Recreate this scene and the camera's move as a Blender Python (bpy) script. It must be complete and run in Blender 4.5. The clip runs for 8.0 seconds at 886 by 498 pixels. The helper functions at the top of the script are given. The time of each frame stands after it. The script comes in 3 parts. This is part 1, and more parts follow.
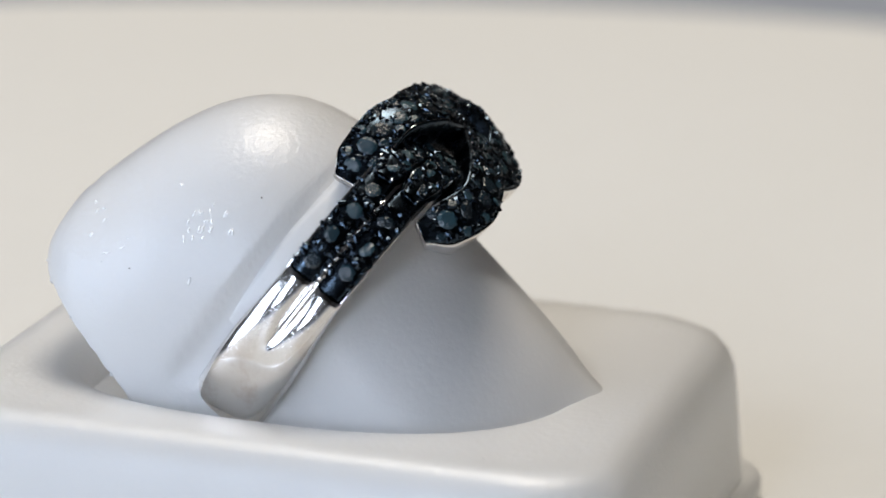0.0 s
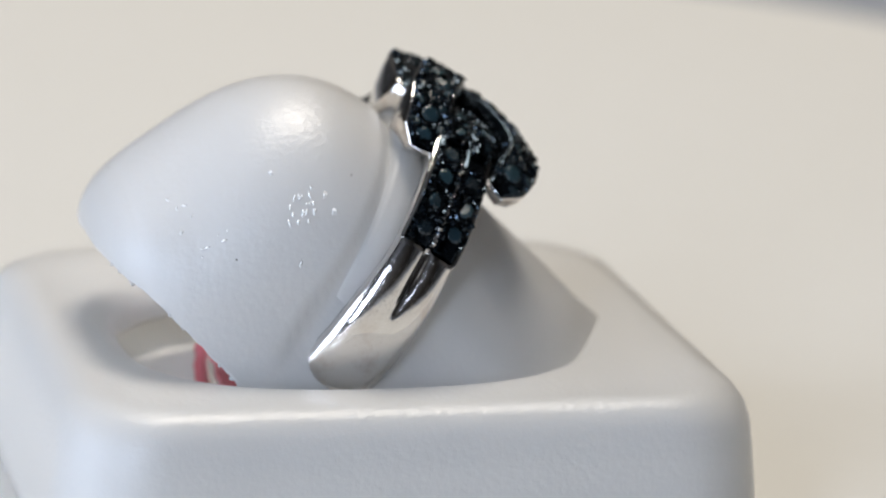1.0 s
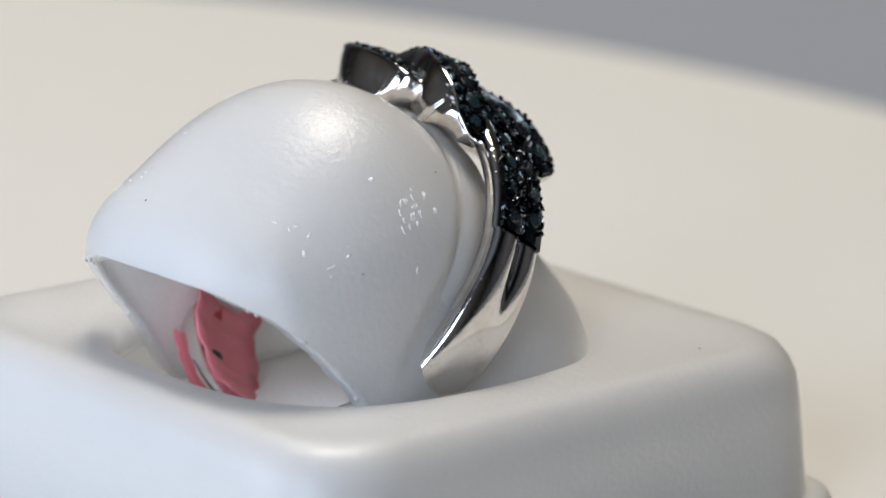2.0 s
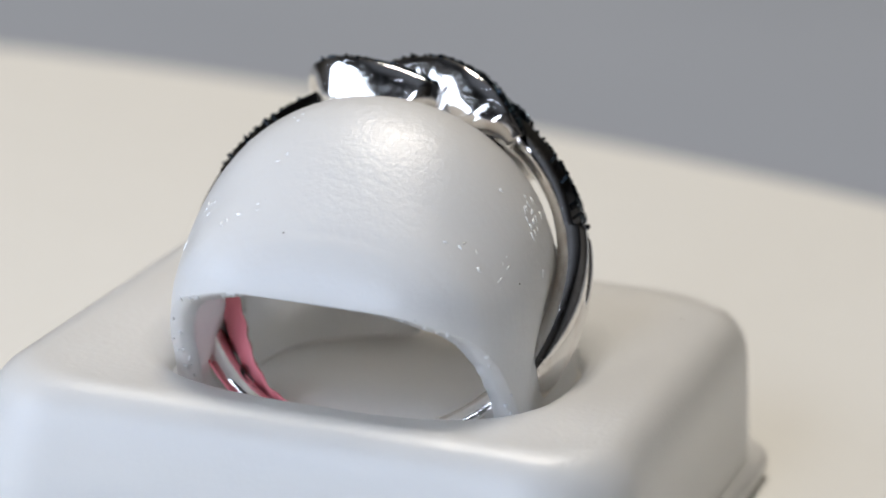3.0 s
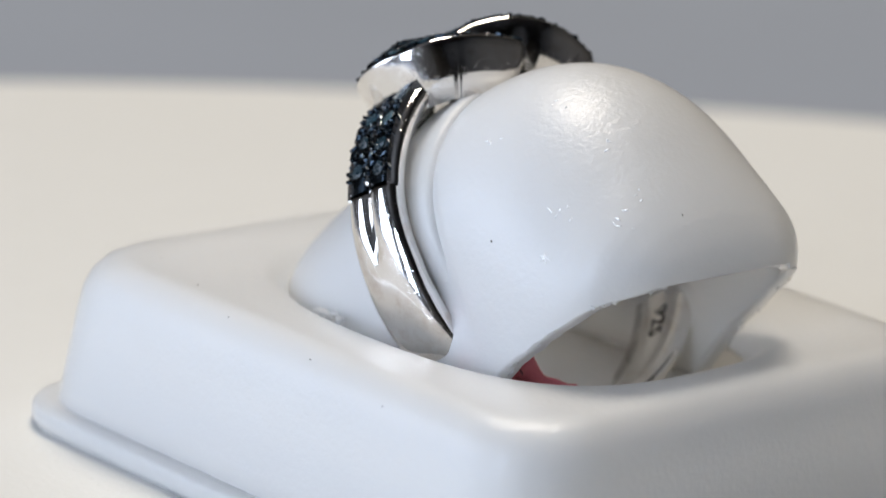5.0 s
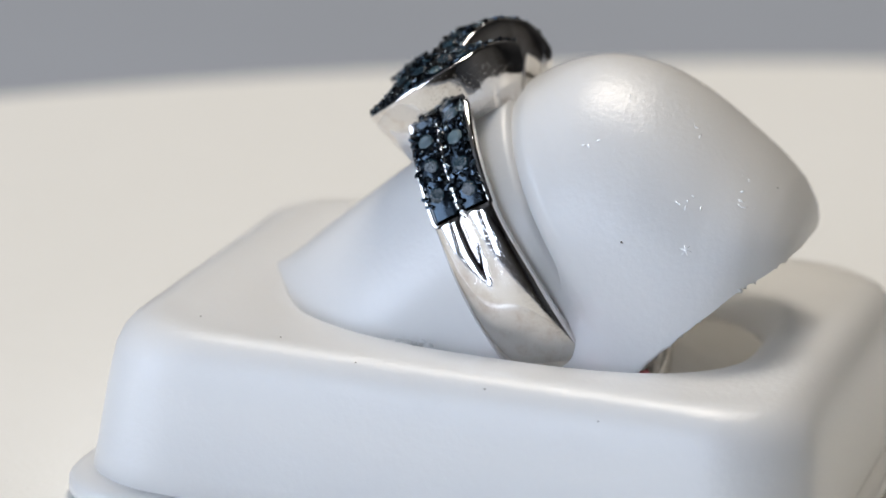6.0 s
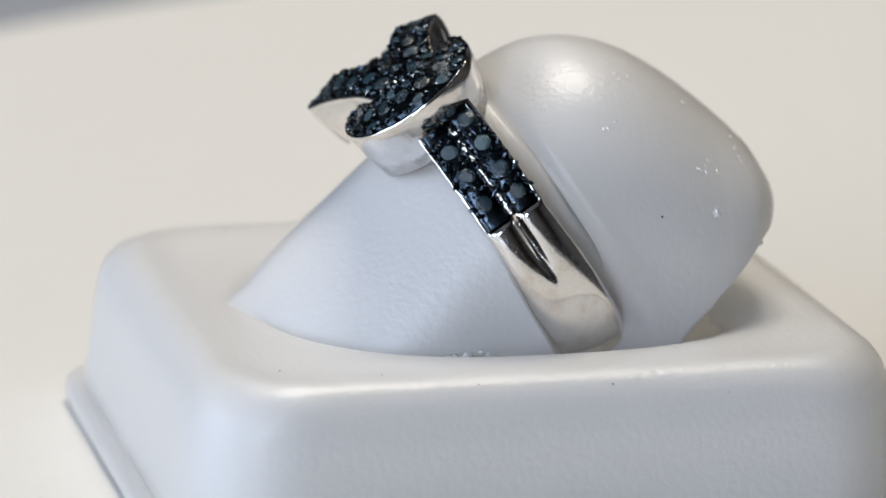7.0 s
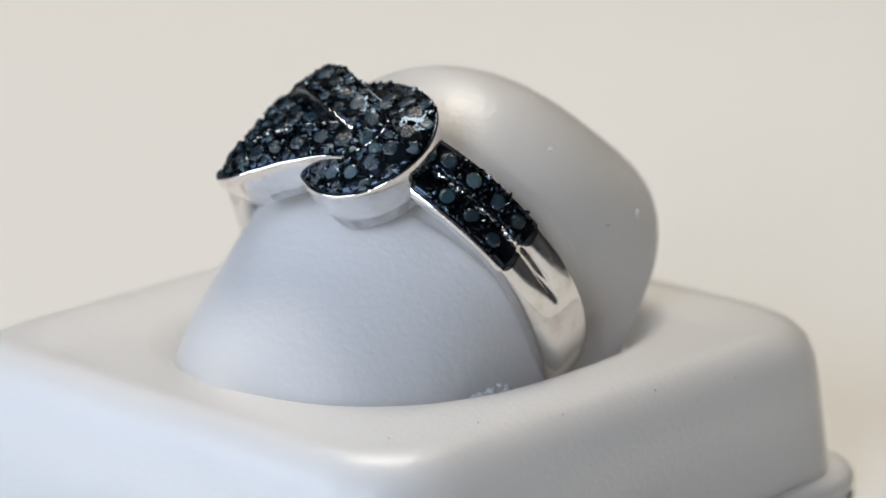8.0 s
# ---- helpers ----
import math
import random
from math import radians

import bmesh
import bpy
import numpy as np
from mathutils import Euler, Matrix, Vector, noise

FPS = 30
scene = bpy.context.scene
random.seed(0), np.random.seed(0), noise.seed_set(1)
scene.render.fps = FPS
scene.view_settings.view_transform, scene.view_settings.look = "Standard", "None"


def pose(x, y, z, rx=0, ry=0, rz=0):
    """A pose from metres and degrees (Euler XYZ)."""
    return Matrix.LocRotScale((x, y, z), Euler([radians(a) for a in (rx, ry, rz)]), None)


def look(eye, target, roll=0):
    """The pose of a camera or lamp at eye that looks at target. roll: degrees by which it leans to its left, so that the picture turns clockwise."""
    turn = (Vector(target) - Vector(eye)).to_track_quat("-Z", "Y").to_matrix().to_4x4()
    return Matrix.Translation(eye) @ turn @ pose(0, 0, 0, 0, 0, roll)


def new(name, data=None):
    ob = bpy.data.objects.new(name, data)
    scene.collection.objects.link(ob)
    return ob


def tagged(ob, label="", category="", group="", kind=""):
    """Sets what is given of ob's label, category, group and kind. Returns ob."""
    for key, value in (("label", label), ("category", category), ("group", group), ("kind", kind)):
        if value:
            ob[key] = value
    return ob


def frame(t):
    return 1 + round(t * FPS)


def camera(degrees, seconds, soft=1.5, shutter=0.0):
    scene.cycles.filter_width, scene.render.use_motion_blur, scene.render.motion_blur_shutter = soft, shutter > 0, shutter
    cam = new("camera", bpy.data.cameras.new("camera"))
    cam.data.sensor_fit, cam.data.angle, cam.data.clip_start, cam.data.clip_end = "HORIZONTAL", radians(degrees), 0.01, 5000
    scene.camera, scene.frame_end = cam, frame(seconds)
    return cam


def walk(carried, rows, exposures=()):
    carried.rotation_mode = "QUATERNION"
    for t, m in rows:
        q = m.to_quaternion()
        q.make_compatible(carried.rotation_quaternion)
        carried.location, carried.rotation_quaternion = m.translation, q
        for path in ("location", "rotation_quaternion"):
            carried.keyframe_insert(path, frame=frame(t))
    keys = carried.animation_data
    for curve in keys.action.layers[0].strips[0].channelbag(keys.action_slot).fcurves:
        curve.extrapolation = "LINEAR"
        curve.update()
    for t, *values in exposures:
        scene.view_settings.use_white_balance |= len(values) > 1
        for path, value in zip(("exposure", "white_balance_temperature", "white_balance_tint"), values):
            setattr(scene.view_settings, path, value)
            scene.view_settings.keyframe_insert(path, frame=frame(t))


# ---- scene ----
# The ring in its white stand turns on an oval plate; the camera stays close in front of it.
LIFT = 0.0088          # the plate's top is z = 0; the ring's plan counts from the stand's rim
MM = 0.001

cam = camera(13.0, 8.0, soft=1.6)
cam.data.dof.use_dof = True
cam.data.dof.focus_distance = 0.187
cam.data.dof.aperture_fstop = 42.0

# seconds, bearing of the view, height angle, distance in mm, pan, tilt, roll
ORBIT = (
    (0, 16.38, 15.06, 191.97, -1.40, -0.08, 2.46),
    (0.5, 0.67, 14.85, 202.12, -1.19, 0.10, 3.43),
    (1, -14.49, 15.06, 200.47, -1.24, 0.42, 3.07),
    (1.5, -29.14, 14.44, 196.12, -1.10, 0.57, 2.47),
    (1.7, -34.65, 14.33, 193.44, -1.11, 0.52, 2.22),
    (2.8, -68.89, 14.39, 195.07, -0.86, 0.28, 4.72),
    (3, -74.89, 14.16, 195.38, -0.72, 0.28, 4.78),
    (3.5, -90.11, 14.13, 196.07, -0.32, 0.35, 5.25),
    (4, -104.90, 14.85, 197.46, 0.26, 0.42, 5.16),
    (4.5, -120.35, 14.81, 197.12, 0.87, 0.68, 5.16),
    (4.7, -126.48, 14.77, 196.33, 1.06, 0.83, 5.27),
    (5.8, -160.50, 14.35, 195.75, 0.87, 1.36, 4.78),
    (6, -166.44, 13.94, 197.01, 1.24, 0.97, 4.11),
    (6.5, -180.75, 14.27, 196.72, 1.04, 1.00, 2.20),
    (7, -196.14, 14.27, 196.28, 0.56, 0.98, 1.52),
    (7.5, -211.42, 14.57, 196.40, -0.06, 0.77, 0.69),
    (8, -226.73, 15.34, 197.06, -0.75, 0.37, 0.26),
)


def orbit_pose(el, dist, pan, tilt, roll):
    e, d = radians(el), dist * MM
    eye = Vector((0, -d * math.cos(e), 0.006 + LIFT + d * math.sin(e)))
    a2, e2 = radians(-90 + pan), e + radians(tilt)
    ahead = -Vector((math.cos(a2) * math.cos(e2), math.sin(a2) * math.cos(e2), math.sin(e2)))
    right = Vector((-math.sin(a2), math.cos(a2), 0))
    up = right.cross(ahead)
    c, s = math.cos(radians(roll)), math.sin(radians(roll))
    r, u = right * c + up * s, up * c - right * s
    m = Matrix((r, u, -ahead)).transposed().to_4x4()
    m.translation = eye
    return m


walk(cam, [(t, orbit_pose(el, d, p, ti, ro)) for t, az, el, d, p, ti, ro in ORBIT])
TURN = [(t, pose(0, 0, 0, 0, 0, -90 - az)) for t, az, *_ in ORBIT]

# ---- light ----
world = bpy.data.worlds.new("room_air")
scene.world = world
world.use_nodes = True
world.node_tree.nodes["Background"].inputs[0].default_value = (0.75, 0.78, 0.85, 1)
world.node_tree.nodes["Background"].inputs[1].default_value = 0.05


def area(name, eye, target, sx, sy, watts, colour):
    data = bpy.data.lights.new(name, "AREA")
    data.shape, data.size, data.size_y, data.energy, data.color = "RECTANGLE", sx, sy, watts, colour
    ob = new(name, data)
    ob.matrix_world = look(eye, target)
    return ob


area("window_light", (-1.25, -0.6, 0.35), (0, -0.6, 0.35), 1.15, 0.82, 18.8, (0.70, 0.805, 1.0))
# cool fill added behind the camera; it lifts front faces and the hollow
area("front_fill_light", (-0.55, -1.25, 0.50), (-0.55, 0, 0.50), 0.30, 0.85, 12.6, (0.70, 0.805, 1.0))
area("ceiling_lamp_light", (0.02, 0.45, 1.27), (0.02, 0.45, 0), 0.46, 0.46, 17.6, (1.0, 0.915, 0.80))
scene.view_settings.exposure = 0.0


# ---- materials ----
def material(name):
    m = bpy.data.materials.new(name)
    m.use_nodes = True
    return m, m.node_tree, m.node_tree.nodes["Principled BSDF"]


def put(tree, kind, **values):
    n = tree.nodes.new(kind)
    for k, v in values.items():
        n.inputs[k.replace("_", " ")].default_value = v
    return n


def ramp(tree, source, stops):
    r = tree.nodes.new("ShaderNodeValToRGB")
    while len(r.color_ramp.elements) < len(stops):
        r.color_ramp.elements.new(0.5)
    for e, (p, c) in zip(r.color_ramp.elements, stops):
        e.position, e.color = p, (*c, 1)
    tree.links.new(source, r.inputs[0])
    return r.outputs[0]


def grain(tree, scale, detail=4.0, rough=0.55):
    co = tree.nodes.new("ShaderNodeTexCoord")
    n = put(tree, "ShaderNodeTexNoise", Scale=scale, Detail=detail, Roughness=rough)
    tree.links.new(co.outputs["Object"], n.inputs["Vector"])
    return n.outputs["Fac"]


def bump(tree, bsdf, source, strength, distance):
    b = put(tree, "ShaderNodeBump", Strength=strength, Distance=distance)
    tree.links.new(source, b.inputs["Height"])
    tree.links.new(b.outputs["Normal"], bsdf.inputs["Normal"])


def plastic(name, light, dark, rough=0.42, sss=0.0, glow=0.0):
    m, t, b = material(name)
    t.links.new(ramp(t, grain(t, 260, 6), ((0.35, dark), (0.62, light))), b.inputs["Base Color"])
    b.inputs["Subsurface Weight"].default_value = sss
    b.inputs["Subsurface Radius"].default_value = (1.0, 0.9, 0.8)
    b.inputs["Subsurface Scale"].default_value = 0.0035
    t.links.new(ramp(t, grain(t, 900, 5), ((0.3, (rough - 0.03,) * 3), (0.7, (rough + 0.03,) * 3))), b.inputs["Roughness"])
    bump(t, b, grain(t, 2600, 3, 0.55), 0.8, 0.00006)
    if glow:
        through_light = t.nodes.new("ShaderNodeBsdfTranslucent")
        through_light.inputs["Color"].default_value = (*light, 1)
        mix = put(t, "ShaderNodeMixShader", Fac=glow)
        t.links.new(b.outputs[0], mix.inputs[1])
        t.links.new(through_light.outputs[0], mix.inputs[2])
        b.inputs["Specular IOR Level"].default_value = 0.0
        sheen = put(t, "ShaderNodeBsdfGlossy", Color=(1, 1, 1, 1))
        skin = put(t, "ShaderNodeFresnel", IOR=1.44)
        over = t.nodes.new("ShaderNodeMixShader")
        relief = b.inputs["Normal"].links[0].from_socket
        t.links.new(relief, sheen.inputs["Normal"])
        t.links.new(b.inputs["Roughness"].links[0].from_socket, sheen.inputs["Roughness"])
        t.links.new(skin.outputs[0], over.inputs[0])
        t.links.new(mix.outputs[0], over.inputs[1])
        t.links.new(sheen.outputs[0], over.inputs[2])
        t.links.new(over.outputs[0], t.nodes["Material Output"].inputs["Surface"])
    return m


def metal(name, colour, rough, scratch=0.12, pits=0.0):
    m, t, b = material(name)
    b.inputs["Metallic"].default_value = 1
    dull = tuple(c * f for c, f in zip(colour, (0.80, 0.74, 0.70)))
    t.links.new(ramp(t, grain(t, 700, 6, 0.65), ((0.28, dull), (0.5, colour))), b.inputs["Base Color"])
    t.links.new(ramp(t, grain(t, 1500, 6), ((0.35, (rough * 0.6,) * 3), (0.75, (rough * 1.9,) * 3))), b.inputs["Roughness"])
    # fine hairlines over a softly uneven polish
    co = t.nodes.new("ShaderNodeTexCoord")
    total = grain(t, 1800, 4)
    if pits:
        for turn in ((0.3, 0.9, 0.2), (1.2, -0.4, 0.8)):
            mp = put(t, "ShaderNodeMapping", Rotation=turn, Scale=(1.0, 14.0, 14.0))
            t.links.new(co.outputs["Object"], mp.inputs["Vector"])
            n = put(t, "ShaderNodeTexNoise", Scale=700.0, Detail=2.0)
            t.links.new(mp.outputs[0], n.inputs["Vector"])
            add = put(t, "ShaderNodeMath")
            line = ramp(t, n.outputs["Fac"], ((0.30, (0, 0, 0)), (0.36, (1, 1, 1))))
            scale = t.nodes.new("ShaderNodeMath")
            scale.operation = "MULTIPLY"
            scale.inputs[1].default_value = pits
            t.links.new(line, scale.inputs[0])
            t.links.new(total, add.inputs[0])
            t.links.new(scale.outputs[0], add.inputs[1])
            total = add.outputs[0]
    bump(t, b, total, scratch, 0.00003)
    return m


WHITE = plastic("white_silicone", (0.95, 0.95, 0.94), (0.93, 0.93, 0.92), 0.37, 0.0, 0.58)
SILVER = metal("polished_silver", (0.80, 0.78, 0.755), 0.09, 0.22, 0.5)
BLACK = metal("black_plating", (0.030, 0.042, 0.055), 0.20, 0.9)
PINK = plastic("pink_paper", (0.80, 0.24, 0.28), (0.72, 0.19, 0.23), 0.5)
PLATE = plastic("matt_white_plate", (0.642, 0.64, 0.617), (0.634, 0.632, 0.609), 0.6, 0.0)
# near-white, for the reflector added inside the stand's hollow
REFLECTOR = plastic("pale_reflector", (0.94, 0.92, 0.89), (0.92, 0.90, 0.87), 0.7)
GLOSS = plastic("scuffed_silicone", (0.90, 0.90, 0.89), (0.84, 0.84, 0.83), 0.22)
SPECK = plastic("brown_speck", (0.10, 0.07, 0.05), (0.06, 0.04, 0.03), 0.7, 0.0)
RED = plastic("red_print", (0.55, 0.04, 0.05), (0.45, 0.03, 0.04), 0.5)
INK = plastic("engraving", (0.05, 0.045, 0.04), (0.03, 0.03, 0.03), 0.6, 0.0)

GEM, gt, gb = material("dark_blue_stone")
info = gt.nodes.new("ShaderNodeObjectInfo")
gt.links.new(ramp(gt, info.outputs["Random"], ((0.0, (0.005, 0.010, 0.014)), (0.5, (0.011, 0.025, 0.034)), (0.88, (0.022, 0.050, 0.064)), (1.0, (0.05, 0.085, 0.095)))),
             gb.inputs["Base Color"])
gb.inputs["Roughness"].default_value = 0.10
bump(gt, gb, grain(gt, 4200, 4, 0.65), 0.9, 0.00009)
gb.inputs["IOR"].default_value = 1.55
gb.inputs["Coat Weight"].default_value = 0.1
gb.inputs["Coat Roughness"].default_value = 0.04


def wall_paint(name, light, dark):
    m, t, b = material(name)
    t.links.new(ramp(t, grain(t, 9, 6), ((0.3, dark), (0.7, light))), b.inputs["Base Color"])
    b.inputs["Roughness"].default_value = 0.85
    bump(t, b, grain(t, 160, 4), 0.2, 0.0008)
    return m


GREY = wall_paint("grey_table_top", (0.245, 0.27, 0.315), (0.225, 0.248, 0.29))
# for the added room, kept dark so that the silver mirrors it darkly
ROOM = wall_paint("unseen_room_paint", (0.10, 0.095, 0.09), (0.075, 0.072, 0.07))


# ---- helpers for building ----
def mesh_ob(name, bm, mat, smooth=True):
    bmesh.ops.recalc_face_normals(bm, faces=bm.faces)
    me = bpy.data.meshes.new(name)
    for f in bm.faces:
        f.smooth = smooth
    bm.to_mesh(me)
    bm.free()
    me.materials.append(mat)
    return new(name, me)


def part(name, bm, mat, parent, label="", smooth=True):
    ob = mesh_ob(name, bm, mat, smooth)
    ob.parent = parent
    if label:
        tagged(ob, label)
    return ob


def grid_bm(rows, close_u=False, close_v=False, caps=False):
    """A skin over rows of points, all of one length."""
    bm = bmesh.new()
    vs = [[bm.verts.new(p) for p in r] for r in rows]
    nu, nv = len(rows), len(rows[0])
    for i in range(nu if close_u else nu - 1):
        for j in range(nv if close_v else nv - 1):
            a, b = vs[i], vs[(i + 1) % nu]
            bm.faces.new((a[j], a[(j + 1) % nv], b[(j + 1) % nv], b[j]))
    if caps:
        bm.faces.new(vs[0])
        bm.faces.new(vs[-1])
    return bm


def box_bm(x0, x1, y0, y1, z0, z1, bevel=0.0):
    bm = bmesh.new()
    bmesh.ops.create_cube(bm, size=1, matrix=Matrix.Translation(((x0 + x1) / 2, (y0 + y1) / 2, (z0 + z1) / 2)) @ Matrix.Diagonal((x1 - x0, y1 - y0, z1 - z0, 1)))
    if bevel:
        bmesh.ops.bevel(bm, geom=bm.edges[:], offset=bevel, segments=2, affect="EDGES", profile=0.5)
    return bm


def smoothstep(a, b, x):
    k = min(1.0, max(0.0, (x - a) / (b - a)))
    return k * k * (3 - 2 * k)


def lerp_table(table, x):
    for (x0, y0), (x1, y1) in zip(table, table[1:]):
        if x <= x1:
            k = max(0.0, min(1.0, (x - x0) / (x1 - x0)))
            return y0 + (y1 - y0) * k
    return table[-1][1]


turning = []


def empty_thing(name, label, category):
    ob = tagged(new(name), label, category)
    turning.append(ob)
    return ob


# ---- the table, and an unseen room added to darken the silver's reflections ----
def room():
    table = mesh_ob("table_top", box_bm(-1.1, 1.1, -0.9, 1.1, -0.085, -0.045, 0.004), GREY)
    tagged(table, "wide matt grey table top under the oval plate", "table")
    tagged(mesh_ob("floor", box_bm(-1.3, 1.3, -1.3, 1.3, -0.80, -0.76), ROOM), "unseen grey floor, added below the table", "floor", kind="structure")
    for sx in (-1, 1):
        for sy in (-1, 1):
            part("leg", box_bm(sx * 1.0 - 0.03, sx * 1.0 + 0.03, sy * 0.8 - 0.03 + 0.1, sy * 0.8 + 0.13, -0.76, -0.085, 0.003), GREY, table)
    tagged(mesh_ob("ceiling", box_bm(-1.3, 1.3, -1.3, 1.3, 1.30, 1.36), ROOM), "unseen grey ceiling, added above the table", "ceiling", kind="structure")
    tagged(mesh_ob("wall_north", box_bm(-1.3, 1.3, 1.3, 1.36, -0.80, 1.36), ROOM), "unseen grey wall, added around the table", "wall", kind="structure")
    # the opening on this side only makes way for the added front fill
    south = bmesh.new()
    for x0, x1, z0, z1 in ((-1.3, -0.72, -0.8, 1.36), (-0.38, 1.3, -0.8, 1.36), (-0.72, -0.38, -0.8, 0.05), (-0.72, -0.38, 0.95, 1.36)):
        bmesh.ops.create_cube(south, size=1, matrix=Matrix.Translation(((x0 + x1) / 2, -1.33, (z0 + z1) / 2)) @ Matrix.Diagonal((x1 - x0, 0.06, z1 - z0, 1)))
    tagged(mesh_ob("wall_south", south, ROOM), "unseen grey wall, added, with an opening for an area light", "wall", kind="structure")
    tagged(mesh_ob("wall_east", box_bm(1.3, 1.36, -1.3, 1.3, -0.80, 1.36), ROOM), "unseen grey wall, added around the table", "wall", kind="structure")
    west = bmesh.new()
    for y0, y1, z0, z1 in ((-1.3, -1.2, -0.8, 1.36), (0.0, 1.3, -0.8, 1.36), (-1.2, 0.0, -0.8, -0.08), (-1.2, 0.0, 0.78, 1.36)):
        bmesh.ops.create_cube(west, size=1, matrix=Matrix.Translation((-1.33, (y0 + y1) / 2, (z0 + z1) / 2)) @ Matrix.Diagonal((0.06, y1 - y0, z1 - z0, 1)))
    tagged(mesh_ob("wall_west", west, ROOM), "unseen grey wall, added, with an opening for an area light", "wall", kind="structure")


room()


# ---- the oval plate ----
def plate():
    ob = empty_thing("oval_plate", "oval matt white plate turning under the ring stand", "plate")
    # an oval, longer one way than the other, that turns about a place off its middle
    cx, cy, long_r, short_r, slant = -4, -29, 151, 108, radians(145)
    rows = []
    for r, zz in ((-long_r * 0.98, 0), (-long_r * 0.5, 0), (-1.2, 0), (-0.4, -0.15), (0, -0.8), (0, -5), (-0.6, -6), (-long_r * 0.98, -6)):
        ring_row = []
        for a in range(0, 360, 3):
            k = 1 + r / long_r
            px, py = long_r * k * math.cos(radians(a)), short_r * k * math.sin(radians(a))
            ring_row.append(((cx + px * math.cos(slant) - py * math.sin(slant)) * MM, (cy + px * math.sin(slant) + py * math.cos(slant)) * MM, zz * MM))
        rows.append(ring_row)
    part("disc", grid_bm(rows, close_v=True, caps=True), PLATE, ob)
    foot = [[((r * math.cos(radians(a))) * MM, (r * math.sin(radians(a))) * MM, z * MM) for a in range(0, 360, 6)] for r, z in ((0.002, -6), (38, -6), (40, -9), (40, -45), (0.002, -45))]
    part("foot", grid_bm(foot, close_v=True, caps=True), GREY, ob, "grey round foot")


plate()


# ---- the white stand ----
# the ring's own frame: its lean, its upright, its axis and its centre
TILT = radians(56.8)
U = Vector((0, math.cos(TILT), math.sin(TILT)))
N = Vector((0, -math.sin(TILT), math.cos(TILT)))
CENTRE = U * 2.65 + N * 2.85
R_IN, R_OUT = 8.75, 10.0
TOP = 0.4
BLOCK_X, BLOCK_Y = 0.05, -0.1
WELL_X, WELL_F, WELL_B, WELL_C = 9.9, 12.0, 11.6, -0.4


def well_point(a, grow):
    """The outline of the well at the angle a, grown outwards."""
    c, s = math.cos(a), math.sin(a)
    e = 2.0 / (2.9 if s < 0 else 2.35)
    b = (WELL_F if s < 0 else WELL_B) + grow
    return ((WELL_X + grow) * math.copysign(abs(c) ** e, c), WELL_C + b * math.copysign(abs(s) ** e, s))


def square_point(a, half, r):
    """The outline of the block: a rounded rectangle a little longer than wide, met by the ray at the angle a."""
    hx, hy = half + 0.45, half + 1.93
    c, s = math.cos(a), math.sin(a)
    k = min(hx / max(abs(c), 1e-9), hy / max(abs(s), 1e-9))
    x, y = abs(k * c), abs(k * s)
    if x > hx - r and y > hy - r:
        # the rounded corner
        px, py = hx - r, hy - r
        b = abs(c) * px + abs(s) * py
        k = b + math.sqrt(max(0.0, b * b - (px * px + py * py - r * r)))
        x, y = k * abs(c), k * abs(s)
    return BLOCK_X + math.copysign(x, c), BLOCK_Y + math.copysign(y, s)


